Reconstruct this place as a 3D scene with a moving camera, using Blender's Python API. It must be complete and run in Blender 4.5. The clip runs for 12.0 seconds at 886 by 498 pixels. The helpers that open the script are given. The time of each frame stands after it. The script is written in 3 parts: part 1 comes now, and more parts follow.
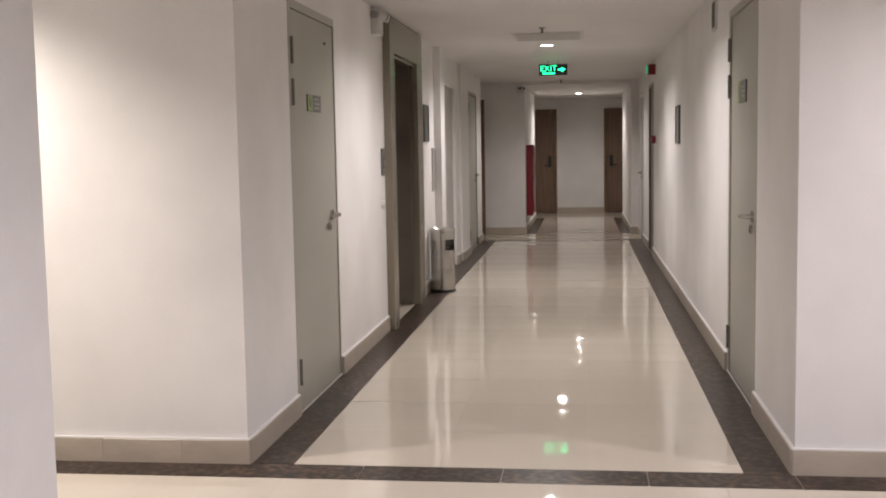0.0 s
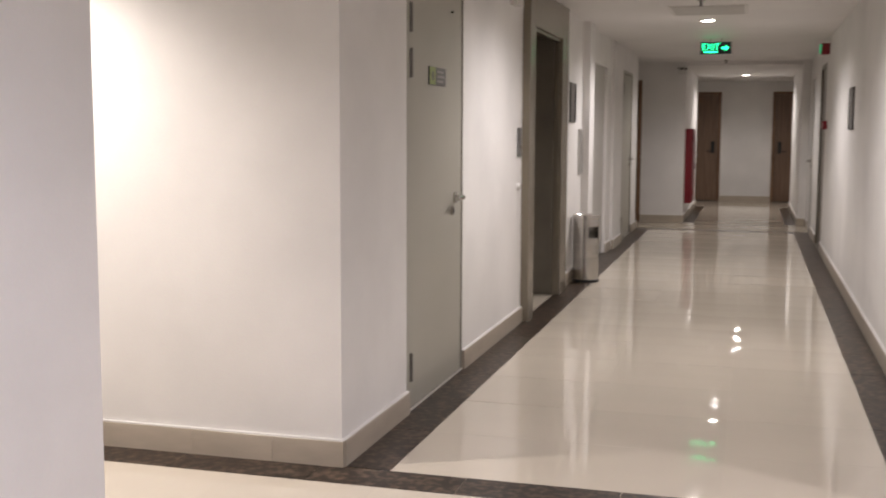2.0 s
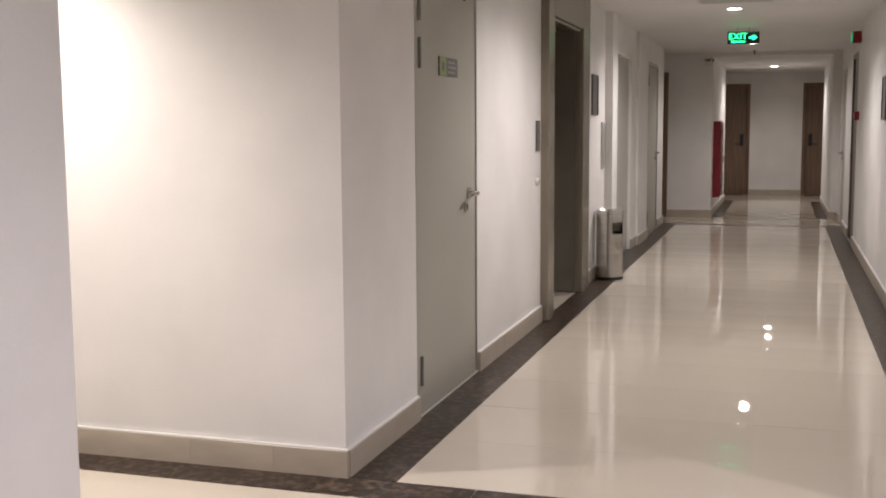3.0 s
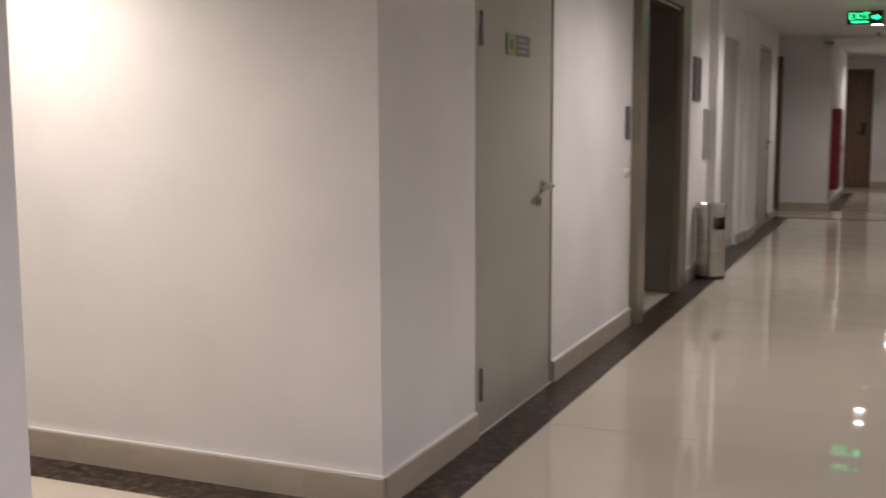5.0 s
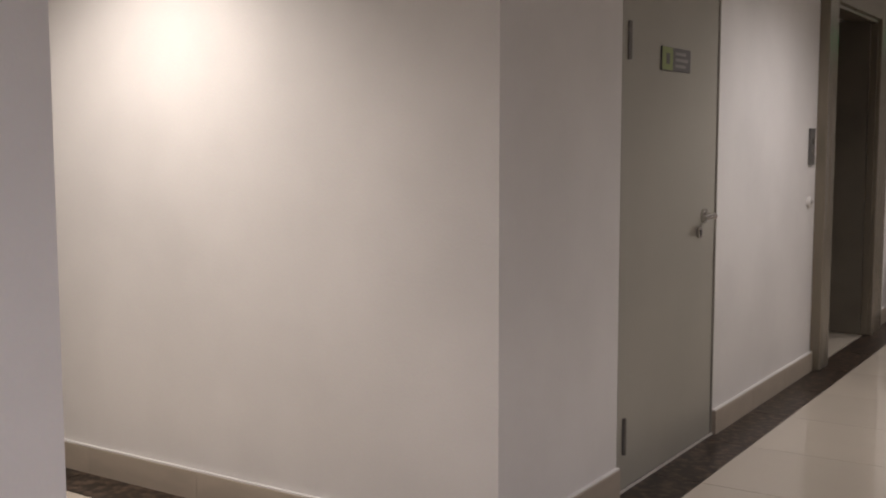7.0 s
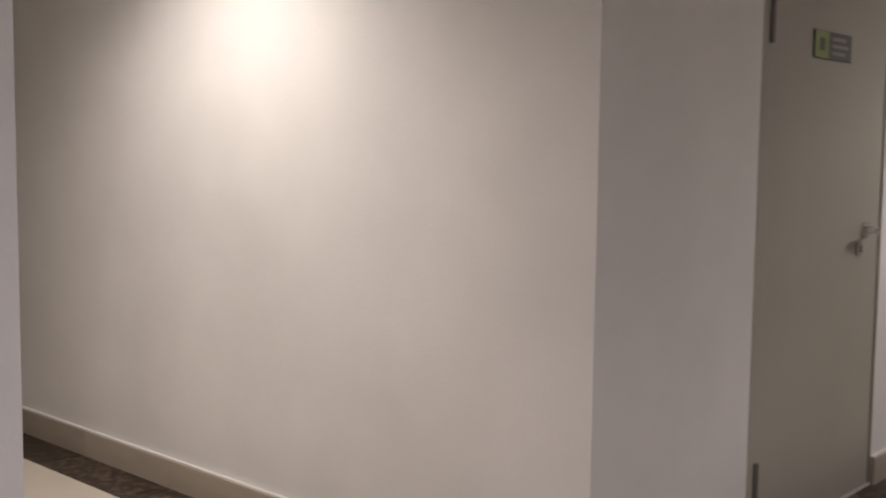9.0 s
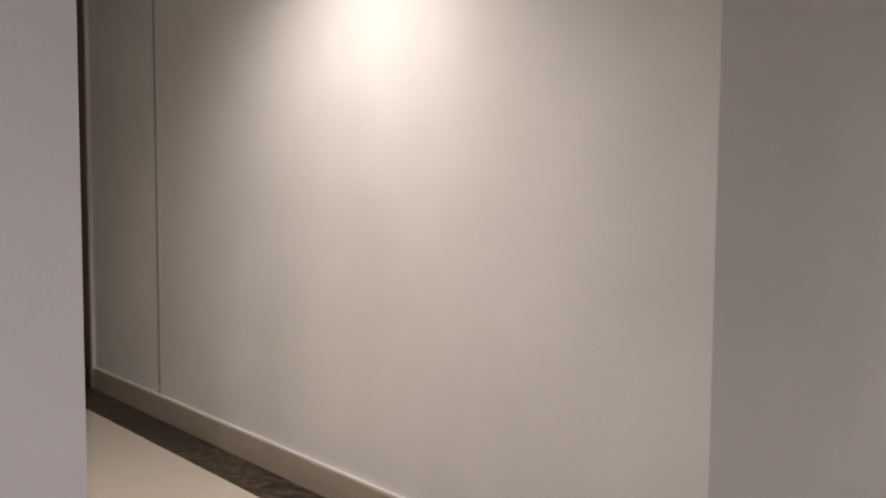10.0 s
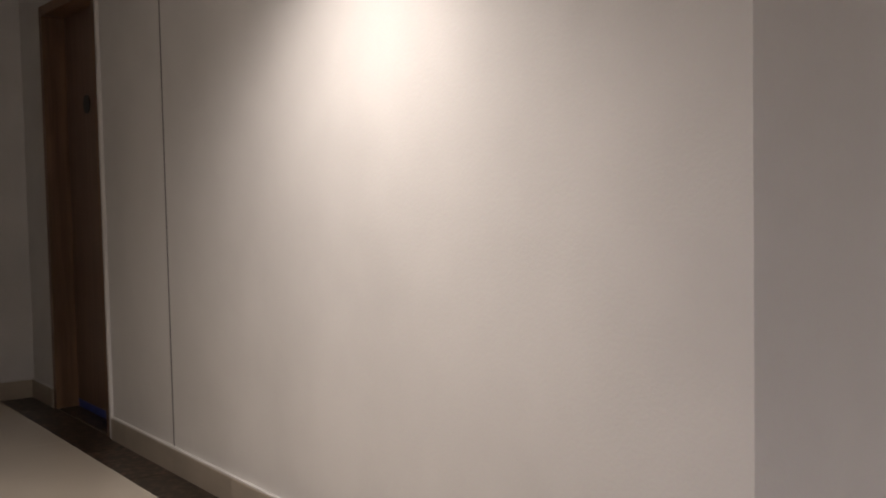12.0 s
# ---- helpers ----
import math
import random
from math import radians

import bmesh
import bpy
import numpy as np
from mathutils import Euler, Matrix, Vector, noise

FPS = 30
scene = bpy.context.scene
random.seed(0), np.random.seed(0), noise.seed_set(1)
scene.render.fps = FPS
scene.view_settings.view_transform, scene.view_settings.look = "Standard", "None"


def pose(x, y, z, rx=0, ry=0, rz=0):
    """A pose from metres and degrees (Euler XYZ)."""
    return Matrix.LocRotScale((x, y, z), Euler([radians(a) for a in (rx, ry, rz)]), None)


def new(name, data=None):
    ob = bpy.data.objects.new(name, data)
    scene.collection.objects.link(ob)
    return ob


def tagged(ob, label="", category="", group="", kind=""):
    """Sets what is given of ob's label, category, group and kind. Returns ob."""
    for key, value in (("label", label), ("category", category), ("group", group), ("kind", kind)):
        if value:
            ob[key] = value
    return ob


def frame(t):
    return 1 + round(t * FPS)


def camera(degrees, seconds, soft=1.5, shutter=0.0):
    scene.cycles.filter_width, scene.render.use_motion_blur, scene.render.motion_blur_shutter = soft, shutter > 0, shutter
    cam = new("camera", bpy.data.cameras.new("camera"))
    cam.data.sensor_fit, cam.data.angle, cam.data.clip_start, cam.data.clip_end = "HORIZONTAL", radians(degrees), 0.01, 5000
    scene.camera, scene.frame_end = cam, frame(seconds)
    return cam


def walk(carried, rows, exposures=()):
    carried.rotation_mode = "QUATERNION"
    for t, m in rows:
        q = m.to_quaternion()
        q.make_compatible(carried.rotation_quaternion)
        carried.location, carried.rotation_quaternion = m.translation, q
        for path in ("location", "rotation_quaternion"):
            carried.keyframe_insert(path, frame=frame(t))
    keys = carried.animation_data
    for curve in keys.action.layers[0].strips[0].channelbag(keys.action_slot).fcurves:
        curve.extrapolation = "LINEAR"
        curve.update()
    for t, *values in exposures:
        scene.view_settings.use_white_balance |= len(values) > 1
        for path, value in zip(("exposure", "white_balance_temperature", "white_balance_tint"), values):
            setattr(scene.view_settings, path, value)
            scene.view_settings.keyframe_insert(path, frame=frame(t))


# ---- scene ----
cam = camera(44.36, 12.0, soft=1.9, shutter=0.6)
PATH = [
    (0, 1.459, -4.516, 1.363, 7.26, -5.31, 0.99),
    (0.5, 1.471, -4.399, 1.354, 8.23, -4.90, 0.78),
    (1, 1.487, -4.229, 1.349, 9.79, -4.71, -0.33),
    (1.5, 1.519, -4.126, 1.357, 12.22, -5.32, -0.82),
    (2, 1.548, -3.986, 1.345, 15.83, -6.21, -0.20),
    (2.5, 1.559, -3.863, 1.331, 17.04, -6.19, 0.20),
    (4.5, 1.573, -3.329, 1.327, 19.22, -7.47, 1.01),
    (5, 1.586, -3.177, 1.319, 23.16, -7.03, 0.18),
    (5.5, 1.598, -3.061, 1.335, 26.08, -6.82, -0.78),
    (6, 1.627, -2.945, 1.330, 29.69, -6.70, -0.53),
    (6.5, 1.616, -2.845, 1.315, 31.86, -5.97, -0.55),
    (8.5, 1.558, -2.368, 1.277, 38.84, -5.93, 1.29),
    (9, 1.528, -2.239, 1.252, 42.42, -5.14, -0.67),
    (9.5, 1.574, -2.146, 1.231, 46.96, -4.52, -1.22),
    (10, 1.558, -2.031, 1.218, 51.64, -5.04, -0.38),
    (10.5, 1.523, -1.950, 1.226, 53.66, -5.00, 0.08),
    (11, 1.473, -1.857, 1.211, 54.15, -4.03, -0.31),
    (11.5, 1.421, -1.776, 1.204, 53.74, -3.42, 0.06),
    (12, 1.375, -1.709, 1.202, 54.74, -3.26, 1.16),
]
walk(cam, [(t, pose(x, y, z, 90 + pitch, roll, yaw)) for t, x, y, z, yaw, pitch, roll in PATH],
     exposures=[(0.0, 0.73, 6500, 10), (2.5, 0.75, 6500, 10), (4.5, 0.31, 6620, 11), (5.5, 0.02, 6600, 11), (6.5, -0.13, 6560, 11),
                (9.5, -0.10, 6540, 11), (12.0, -0.13, 6540, 11)])

# ---- plan, in metres ----
W = 2.32          # width of the long corridor
H = 2.36          # ceiling
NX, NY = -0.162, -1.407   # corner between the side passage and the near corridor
Y_END_L = 11.35   # end of the left wall
Y_FAR = 12.5     # wall across the far passage
Y_STRIPE = 11.27  # dark stripe across the end of the long corridor
Y_LAST = 17.9     # end wall
GX, JX = -3.091, -3.905   # joint in the side wall; near jamb of the room door
H_END = 2.31      # lower ceiling over the last stretch
Y_STEP = 12.45    # step in the right wall
XL, XR, Y_TURN = 0.575, 2.21, 16.2   # walls of the last stretch, and where it opens out
BORDER = 0.205    # dark stone border
SKIRT = 0.105

# ---- light ----
world = bpy.data.worlds.new("world")
scene.world = world
world.use_nodes = True
world.node_tree.nodes["Background"].inputs[0].default_value = (0.5, 0.5, 0.55, 1)
world.node_tree.nodes["Background"].inputs[1].default_value = 0.02

LAMPS = [  # x, y, power, colour, cone, blend
    (1.16, 2.5, 69, (1.0, 0.925, 0.92), 156, 0.75),
    (1.12, 6.42, 69, (1.0, 0.925, 0.92), 156, 0.75),
    (1.17, 10.75, 42, (1.0, 0.92, 0.90), 150, 0.8),
    (1.40, 15.5, 46, (1.0, 0.92, 0.88), 165, 0.7),
    (-1.37, -0.65, 102, (1.0, 0.90, 0.83), 136, 0.9),
    # added out of view at an assumed spacing, brightens the mouth's right wall
    (3.7, -0.74, 54, (1.0, 0.915, 0.93), 160, 0.7),
    # added cool fill, no known fitting: brightens the near corridor and mouth walls
    (1.85, -2.6, 87, (0.93, 0.885, 1.0), 165, 0.7),
]
for lx, ly, power, colour, cone, blend in LAMPS:
    spot = bpy.data.lights.new("downlight_or_fill", "SPOT")
    spot.energy, spot.color = power, colour
    spot.spot_size, spot.spot_blend, spot.shadow_soft_size = radians(cone), blend, 0.03
    new("downlight_or_fill", spot).matrix_world = pose(lx, ly, (H_END if ly > Y_FAR else H) - 0.03)


# ---- materials ----
def material(name, colour, rough=0.5, metal=0.0, vary=0.06, scale=3.0, fine=60.0, bump=0.02, stretch=(1, 1, 1),
             second=None, sharp=(0.35, 0.65), each=0.0, emit=0.0, coat=0.0, rough_vary=0.08, ripple=0.0):
    """Principled surface with mottling at two scales, fine relief, and an optional second colour in veins."""
    m = bpy.data.materials.new(name)
    m.use_nodes = True
    t = m.node_tree
    n, link = t.nodes, t.links.new
    bsdf = n["Principled BSDF"]
    co = n.new("ShaderNodeTexCoord")
    mp = n.new("ShaderNodeMapping")
    mp.inputs["Scale"].default_value = stretch
    link(co.outputs["Object"], mp.inputs["Vector"])
    vec = mp.outputs["Vector"]
    info = n.new("ShaderNodeObjectInfo")
    if each:
        shift = n.new("ShaderNodeVectorMath")
        shift.operation = "MULTIPLY_ADD"
        link(info.outputs["Random"], shift.inputs[0])
        shift.inputs[1].default_value = (37.0, 53.0, 11.0)
        link(vec, shift.inputs[2])
        vec = shift.outputs["Vector"]
    big = n.new("ShaderNodeTexNoise")
    big.inputs["Scale"].default_value = scale
    big.inputs["Detail"].default_value = 6
    small = n.new("ShaderNodeTexNoise")
    small.inputs["Scale"].default_value = fine
    small.inputs["Detail"].default_value = 4
    link(vec, big.inputs["Vector"])
    link(vec, small.inputs["Vector"])
    ramp = n.new("ShaderNodeValToRGB")
    ramp.color_ramp.elements[0].position, ramp.color_ramp.elements[1].position = sharp
    dark = [c * (1 - vary) for c in colour]
    light = [min(1, c * (1 + vary)) for c in colour] if second is None else second
    ramp.color_ramp.elements[0].color = (*dark, 1)
    ramp.color_ramp.elements[1].color = (*light, 1)
    link(big.outputs["Fac"], ramp.inputs["Fac"])
    mix = n.new("ShaderNodeMix")
    mix.data_type, mix.blend_type = "RGBA", "MULTIPLY"
    mix.inputs["Factor"].default_value = vary
    link(ramp.outputs["Color"], mix.inputs["A"])
    link(small.outputs["Color"], mix.inputs["B"])
    out = mix.outputs["Result"]
    if each:
        hue = n.new("ShaderNodeHueSaturation")
        ramp2 = n.new("ShaderNodeMapRange")
        ramp2.inputs["To Min"].default_value, ramp2.inputs["To Max"].default_value = 1 - each, 1 + each
        link(info.outputs["Random"], ramp2.inputs["Value"])
        link(ramp2.outputs["Result"], hue.inputs["Value"])
        link(out, hue.inputs["Color"])
        out = hue.outputs["Color"]
    link(out, bsdf.inputs["Base Color"])
    rr = n.new("ShaderNodeMapRange")
    rr.inputs["To Min"].default_value = max(0.0, rough - rough_vary * rough)
    rr.inputs["To Max"].default_value = min(1.0, rough + rough_vary * rough)
    link(big.outputs["Fac"], rr.inputs["Value"])
    link(rr.outputs["Result"], bsdf.inputs["Roughness"])
    bsdf.inputs["Metallic"].default_value = metal
    bsdf.inputs["Coat Weight"].default_value = coat
    if bump:
        bp = n.new("ShaderNodeBump")
        bp.inputs["Strength"].default_value = bump
        bp.inputs["Distance"].default_value = 0.01
        link(small.outputs["Fac"], bp.inputs["Height"])
        link(bp.outputs["Normal"], bsdf.inputs["Normal"])
    if ripple:  # polishing waves across the slab
        ms = n.new("ShaderNodeMapping")
        ms.inputs["Scale"].default_value = (1.5, 6.5, 1.0)
        link(co.outputs["Object"], ms.inputs["Vector"])
        wave = n.new("ShaderNodeTexNoise")
        wave.inputs["Scale"].default_value = 1.0
        wave.inputs["Detail"].default_value = 0
        link(ms.outputs["Vector"], wave.inputs["Vector"])
        bw = n.new("ShaderNodeBump")
        bw.inputs["Strength"].default_value = 1.0
        bw.inputs["Distance"].default_value = ripple
        link(wave.outputs["Fac"], bw.inputs["Height"])
        link(bp.outputs["Normal"], bw.inputs["Normal"])
        link(bw.outputs["Normal"], bsdf.inputs["Normal"])
    if emit:
        bsdf.inputs["Emission Color"].default_value = (*colour, 1)
        bsdf.inputs["Emission Strength"].default_value = emit
    return m


PAINT = material("white_wall_paint", (0.76, 0.74, 0.72), 0.55, vary=0.055, scale=1.6, fine=95, bump=0.07)
CEIL = material("ceiling_paint", (0.72, 0.70, 0.68), 0.5, vary=0.04, scale=1.0, fine=90, bump=0.05)
MARBLE = material("cream_polished_marble", (0.69, 0.625, 0.525), 0.035, vary=0.045, scale=2.2, fine=18, bump=0.004,
                  stretch=(5, 0.5, 1), second=(0.655, 0.59, 0.495), each=0.02, ripple=0.0009)
DARK = material("dark_brown_marble", (0.042, 0.029, 0.021), 0.33, vary=0.4, scale=30, fine=110, bump=0.01,
                second=(0.18, 0.125, 0.09), sharp=(0.45, 0.72), each=0.18)
DARK.node_tree.nodes["Principled BSDF"].inputs["Specular IOR Level"].default_value = 0.25
GROUT = material("beige_grout", (0.64, 0.58, 0.48), 0.7, vary=0.1, scale=20)
SKIRTING = material("beige_skirting_tile", (0.45, 0.39, 0.315), 0.3, vary=0.06, scale=6, fine=50, bump=0.01,
                    stretch=(1, 1, 3), each=0.05)
GREY = material("grey_door_paint", (0.37, 0.355, 0.305), 0.38, vary=0.04, scale=2, fine=120, bump=0.03)
PALE = material("pale_door_paint", (0.45, 0.43, 0.40), 0.4, vary=0.04, scale=2, fine=120, bump=0.03)
CHAMP = material("champagne_metal", (0.235, 0.203, 0.155), 0.25, metal=0.35, vary=0.08, scale=4, fine=200, bump=0.01,
                 stretch=(1, 1, 0.1))
BRONZE = material("dark_bronze_panel", (0.17, 0.15, 0.12), 0.35, metal=0.2, vary=0.12, scale=3, fine=150, bump=0.01)
STEEL = material("brushed_steel", (0.56, 0.54, 0.51), 0.25, metal=1.0, vary=0.08, scale=6, fine=180, bump=0.01,
                 stretch=(0.4, 0.4, 6))
CHROME = material("satin_chrome", (0.6, 0.58, 0.55), 0.22, metal=1.0, vary=0.05, scale=20, bump=0)
HINGE = material("dull_hinge_steel", (0.2, 0.19, 0.175), 0.4, metal=0.7, vary=0.1, scale=30, bump=0.01)
SIGNBACK = material("slate_sign_plate", (0.12, 0.115, 0.12), 0.35, vary=0.06, scale=15, bump=0)
WOOD = material("brown_wood_veneer", (0.19, 0.118, 0.078), 0.42, vary=0.1, scale=3, fine=30, bump=0.03,
                stretch=(9, 9, 0.6), second=(0.235, 0.148, 0.10))
WOODFRAME = material("light_wood_frame", (0.18, 0.10, 0.056), 0.42, vary=0.15, scale=3, fine=30, bump=0.03,
                     stretch=(9, 9, 0.6), second=(0.26, 0.152, 0.088))
RED = material("red_enamel", (0.21, 0.010, 0.020), 0.35, vary=0.08, scale=5, bump=0.01)
BLACK = material("black_plastic", (0.02, 0.02, 0.02), 0.4, vary=0.1, scale=20, bump=0.01)
DGREY = material("dark_grey_plate", (0.11, 0.105, 0.10), 0.3, vary=0.1, scale=15, bump=0.01)
MGREY = material("mid_grey_plate", (0.27, 0.26, 0.25), 0.35, vary=0.08, scale=15, bump=0.01)
LGREY = material("light_grey_plastic", (0.62, 0.60, 0.57), 0.45, vary=0.04, scale=15, bump=0.01)
HATCH = material("grey_panel_paint", (0.46, 0.445, 0.42), 0.5, vary=0.05, scale=6, bump=0.02)
LIME = material("lime_sticker", (0.26, 0.31, 0.12), 0.4, vary=0.06, scale=30, bump=0)
BLUE = material("blue_strip", (0.05, 0.09, 0.42), 0.3, vary=0.15, scale=20, bump=0.02)
SILL = material("pale_sill_strip", (0.66, 0.63, 0.58), 0.4, vary=0.08, scale=12, bump=0.01)
GLOWGREEN = material("green_sign_light", (0.02, 1.0, 0.35), 0.4, vary=0.02, emit=2.2, bump=0)
DIMGREEN = material("green_lens", (0.02, 0.7, 0.3), 0.4, vary=0.02, emit=0.25, bump=0)
GLOW = material("lamp_lens", (1.0, 0.96, 0.90), 0.4, vary=0.01, emit=30.0, bump=0)


# ---- mesh helpers ----
def cube(bm, x0, x1, y0, y1, z0, z1, bevel=0.0):
    made = bmesh.ops.create_cube(bm, size=1.0)
    vs = made["verts"]
    for v in vs:
        v.co = Vector((x0 + (v.co.x + 0.5) * (x1 - x0), y0 + (v.co.y + 0.5) * (y1 - y0), z0 + (v.co.z + 0.5) * (z1 - z0)))
    if bevel:
        es = list({e for v in vs for e in v.link_edges})
        bmesh.ops.bevel(bm, geom=es, offset=bevel, segments=2, affect="EDGES", profile=0.6)
    return bm


def box(x0, x1, y0, y1, z0, z1, bevel=0.0):
    return cube(bmesh.new(), x0, x1, y0, y1, z0, z1, bevel)


def rod(bm, a, b, r, seg=20, r2=None):
    a, b = Vector(a), Vector(b)
    d = b - a
    m = Matrix.Translation((a + b) / 2) @ d.to_track_quat("Z", "Y").to_matrix().to_4x4()
    bmesh.ops.create_cone(bm, cap_ends=True, segments=seg, radius1=r, radius2=r if r2 is None else r2, depth=d.length, matrix=m)
    return bm


def lathe(profile, seg=40):
    """Turns a profile of (radius, height) about z."""
    bm = bmesh.new()
    rings = [[bm.verts.new((r * math.cos(2 * math.pi * i / seg), r * math.sin(2 * math.pi * i / seg), z)) for i in range(seg)]
             for r, z in profile]
    for lo, hi in zip(rings, rings[1:]):
        for i in range(seg):
            bm.faces.new((lo[i], lo[(i + 1) % seg], hi[(i + 1) % seg], hi[i]))
    return bm


def mesh_of(name, bm, mat, smooth=False):
    bmesh.ops.recalc_face_normals(bm, faces=bm.faces)
    me = bpy.data.meshes.new(name)
    bm.to_mesh(me)
    bm.free()
    me.materials.append(mat)
    if smooth:
        me.shade_smooth()
        me.set_sharp_from_angle(angle=radians(35))
    return me


def part(name, bm, mat, parent=None, label="", smooth=False):
    ob = new(name, mesh_of(name, bm, mat, smooth))
    ob.parent = parent
    return tagged(ob, label)


def thing(name, label, category, m=None, group="", kind=""):
    ob = new(name)
    ob.empty_display_size = 0.1
    if m is not None:
        ob.matrix_world = m
    return tagged(ob, label, category, group, kind)


# ---- structure ----
def wall(name, axis, face, back, a0, a1, openings=(), top=H, bottom=0.0):
    """A wall along x or y between its two faces, with openings (from, to, sill, head) cut through it."""
    bm = bmesh.new()

    def piece(p0, p1, z0, z1):
        if p1 - p0 < 1e-4 or z1 - z0 < 1e-4:
            return
        lo, hi = min(face, back), max(face, back)
        if axis == "y":
            cube(bm, lo, hi, p0, p1, z0, z1)
        else:
            cube(bm, p0, p1, lo, hi, z0, z1)
    at = a0
    for o0, o1, sill, head in sorted(openings):
        piece(at, o0, bottom, top)
        piece(o0, o1, head, top)
        piece(o0, o1, bottom, sill)
        at = o1
    piece(at, a1, bottom, top)
    bmesh.ops.remove_doubles(bm, verts=bm.verts, dist=1e-5)
    return tagged(part(name, bm, PAINT), "smooth white painted plaster wall with faint mottling", "wall", kind="structure")


T = 0.16
wall_left = wall("wall_corridor_left", "y", 0.0, -T, 0.0, Y_END_L,
                 [(0.855, 1.875, 0, 2.13), (3.49, 5.12, 0, 2.352), (6.72, 8.06, 0, 2.08), (9.58, 10.64, 0, 2.10)])
wall_right = wall("wall_corridor_right", "y", W, W + T, 0.0, Y_STEP,
                  [(1.05, 2.10, 0, 2.13), (8.95, 9.88, 0, 2.12), (11.05, 11.98, 0, 2.10)])
wall_scallop = wall("wall_side_passage", "x", 0.0, T, GX + 0.008, -T)
wall_scallop_far = wall("wall_side_passage_end", "x", 0.0, T, -5.32, GX - 0.008, [(JX - 0.97, JX, 0, 2.24)])
wall("wall_joint_back", "x", 0.0008, T, GX - 0.008, GX + 0.008).data.materials[0] = DGREY
wall("wall_passage_stop", "y", -5.32, -5.32 - T, NY - T, T)
wall("wall_mouth_right", "x", 0.0, T, W + T, 5.5)
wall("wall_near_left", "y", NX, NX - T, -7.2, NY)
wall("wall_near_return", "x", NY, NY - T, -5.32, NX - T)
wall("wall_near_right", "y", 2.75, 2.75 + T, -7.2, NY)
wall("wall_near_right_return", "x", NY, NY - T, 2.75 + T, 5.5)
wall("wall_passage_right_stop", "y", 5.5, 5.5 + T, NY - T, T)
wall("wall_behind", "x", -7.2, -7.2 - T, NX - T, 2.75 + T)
# far passage and the last stretch
wall("wall_far_left_return", "x", Y_END_L, Y_END_L - T, -3.0, -T)
wall("wall_far_across", "x", Y_FAR, Y_FAR + T, -3.0, XL, [(-0.98, -0.05, 0, 2.10)])
wall("wall_far_stop", "y", -3.0, -3.0 - T, Y_END_L - T, Y_FAR + T)
wall("wall_last_left", "y", XL, XL - T, Y_FAR + T, Y_TURN)
wall("wall_far_right_step", "x", Y_STEP, Y_STEP + T, XR, W + T)
wall("wall_last_right", "y", XR, XR + T, Y_STEP + T, Y_TURN)
wall("wall_end", "x", Y_LAST, Y_LAST + T, -1.2, 3.8, [(0.01, 0.95, 0, 2.11), (1.90, 2.84, 0, 2.11)])
wall("wall_end_left_return", "x", Y_TURN, Y_TURN - T, -1.2, XL - T)
wall("wall_end_right_return", "x", Y_TURN, Y_TURN - T, XR + T, 3.8)
wall("wall_end_left_stop", "y", -1.2, -1.2 - T, Y_TURN - T, Y_LAST + T)
wall("wall_end_right_stop", "y", 3.8, 3.8 + T, Y_TURN - T, Y_LAST + T)

# pilasters that step out of the left wall
for y0, y1, deep in ((6.26, 6.56, 0.07), (8.47, 9.3, 0.03)):
    tagged(part("pilaster", box(0.0, deep, y0, y1, 0, H), PAINT), "white painted pilaster stepping out of the corridor wall",
           "pilaster", kind="structure")

floor = tagged(part("floor", box(-5.6, 5.7, -7.4, 18.2, -0.12, -0.002), GROUT),
               "polished cream marble tile floor with dark stone borders", "floor", kind="structure")
ceiling = tagged(part("ceiling", box(-5.6, 5.7, -7.4, 18.2, H, H + 0.12), CEIL),
                 "flat white painted plaster ceiling", "ceiling", kind="structure")
tagged(part("ceiling_last_stretch", cube(box(XL, XR, Y_FAR, Y_TURN, H_END, H - 0.001), -1.2, 3.8, Y_TURN, Y_LAST, H_END, H - 0.001), CEIL),
       "lower white painted ceiling over the last stretch", "ceiling", kind="structure")


# ---- doors ----
def lever(parent, x, z, toward, proud):
    """A lever handle on a round rose, with a separate keyhole rose below."""
    h = part("door_handle", rod(bmesh.new(), (x, proud, z), (x, proud - 0.012, z), 0.030, 28), CHROME, parent,
             "satin chrome lever handle", True)
    bm = bmesh.new()
    rod(bm, (x, proud - 0.01, z), (x, proud - 0.048, z), 0.013)
    rod(bm, (x - 0.012 * toward, proud - 0.046, z), (x + 0.115 * toward, proud - 0.049, z - 0.002), 0.014, 20, 0.012)
    part("lever", bm, CHROME, h, smooth=True)
    k = part("keyhole_rose", rod(bmesh.new(), (x + 0.05 * toward, proud, z - 0.068), (x + 0.05 * toward, proud - 0.011, z - 0.068), 0.024, 28),
             CHROME, parent, "satin chrome keyhole rose", True)
    part("cylinder", box(x + 0.05 * toward - 0.004, x + 0.05 * toward + 0.004, proud - 0.0135, proud - 0.011, z - 0.08, z - 0.056), BLACK, k)


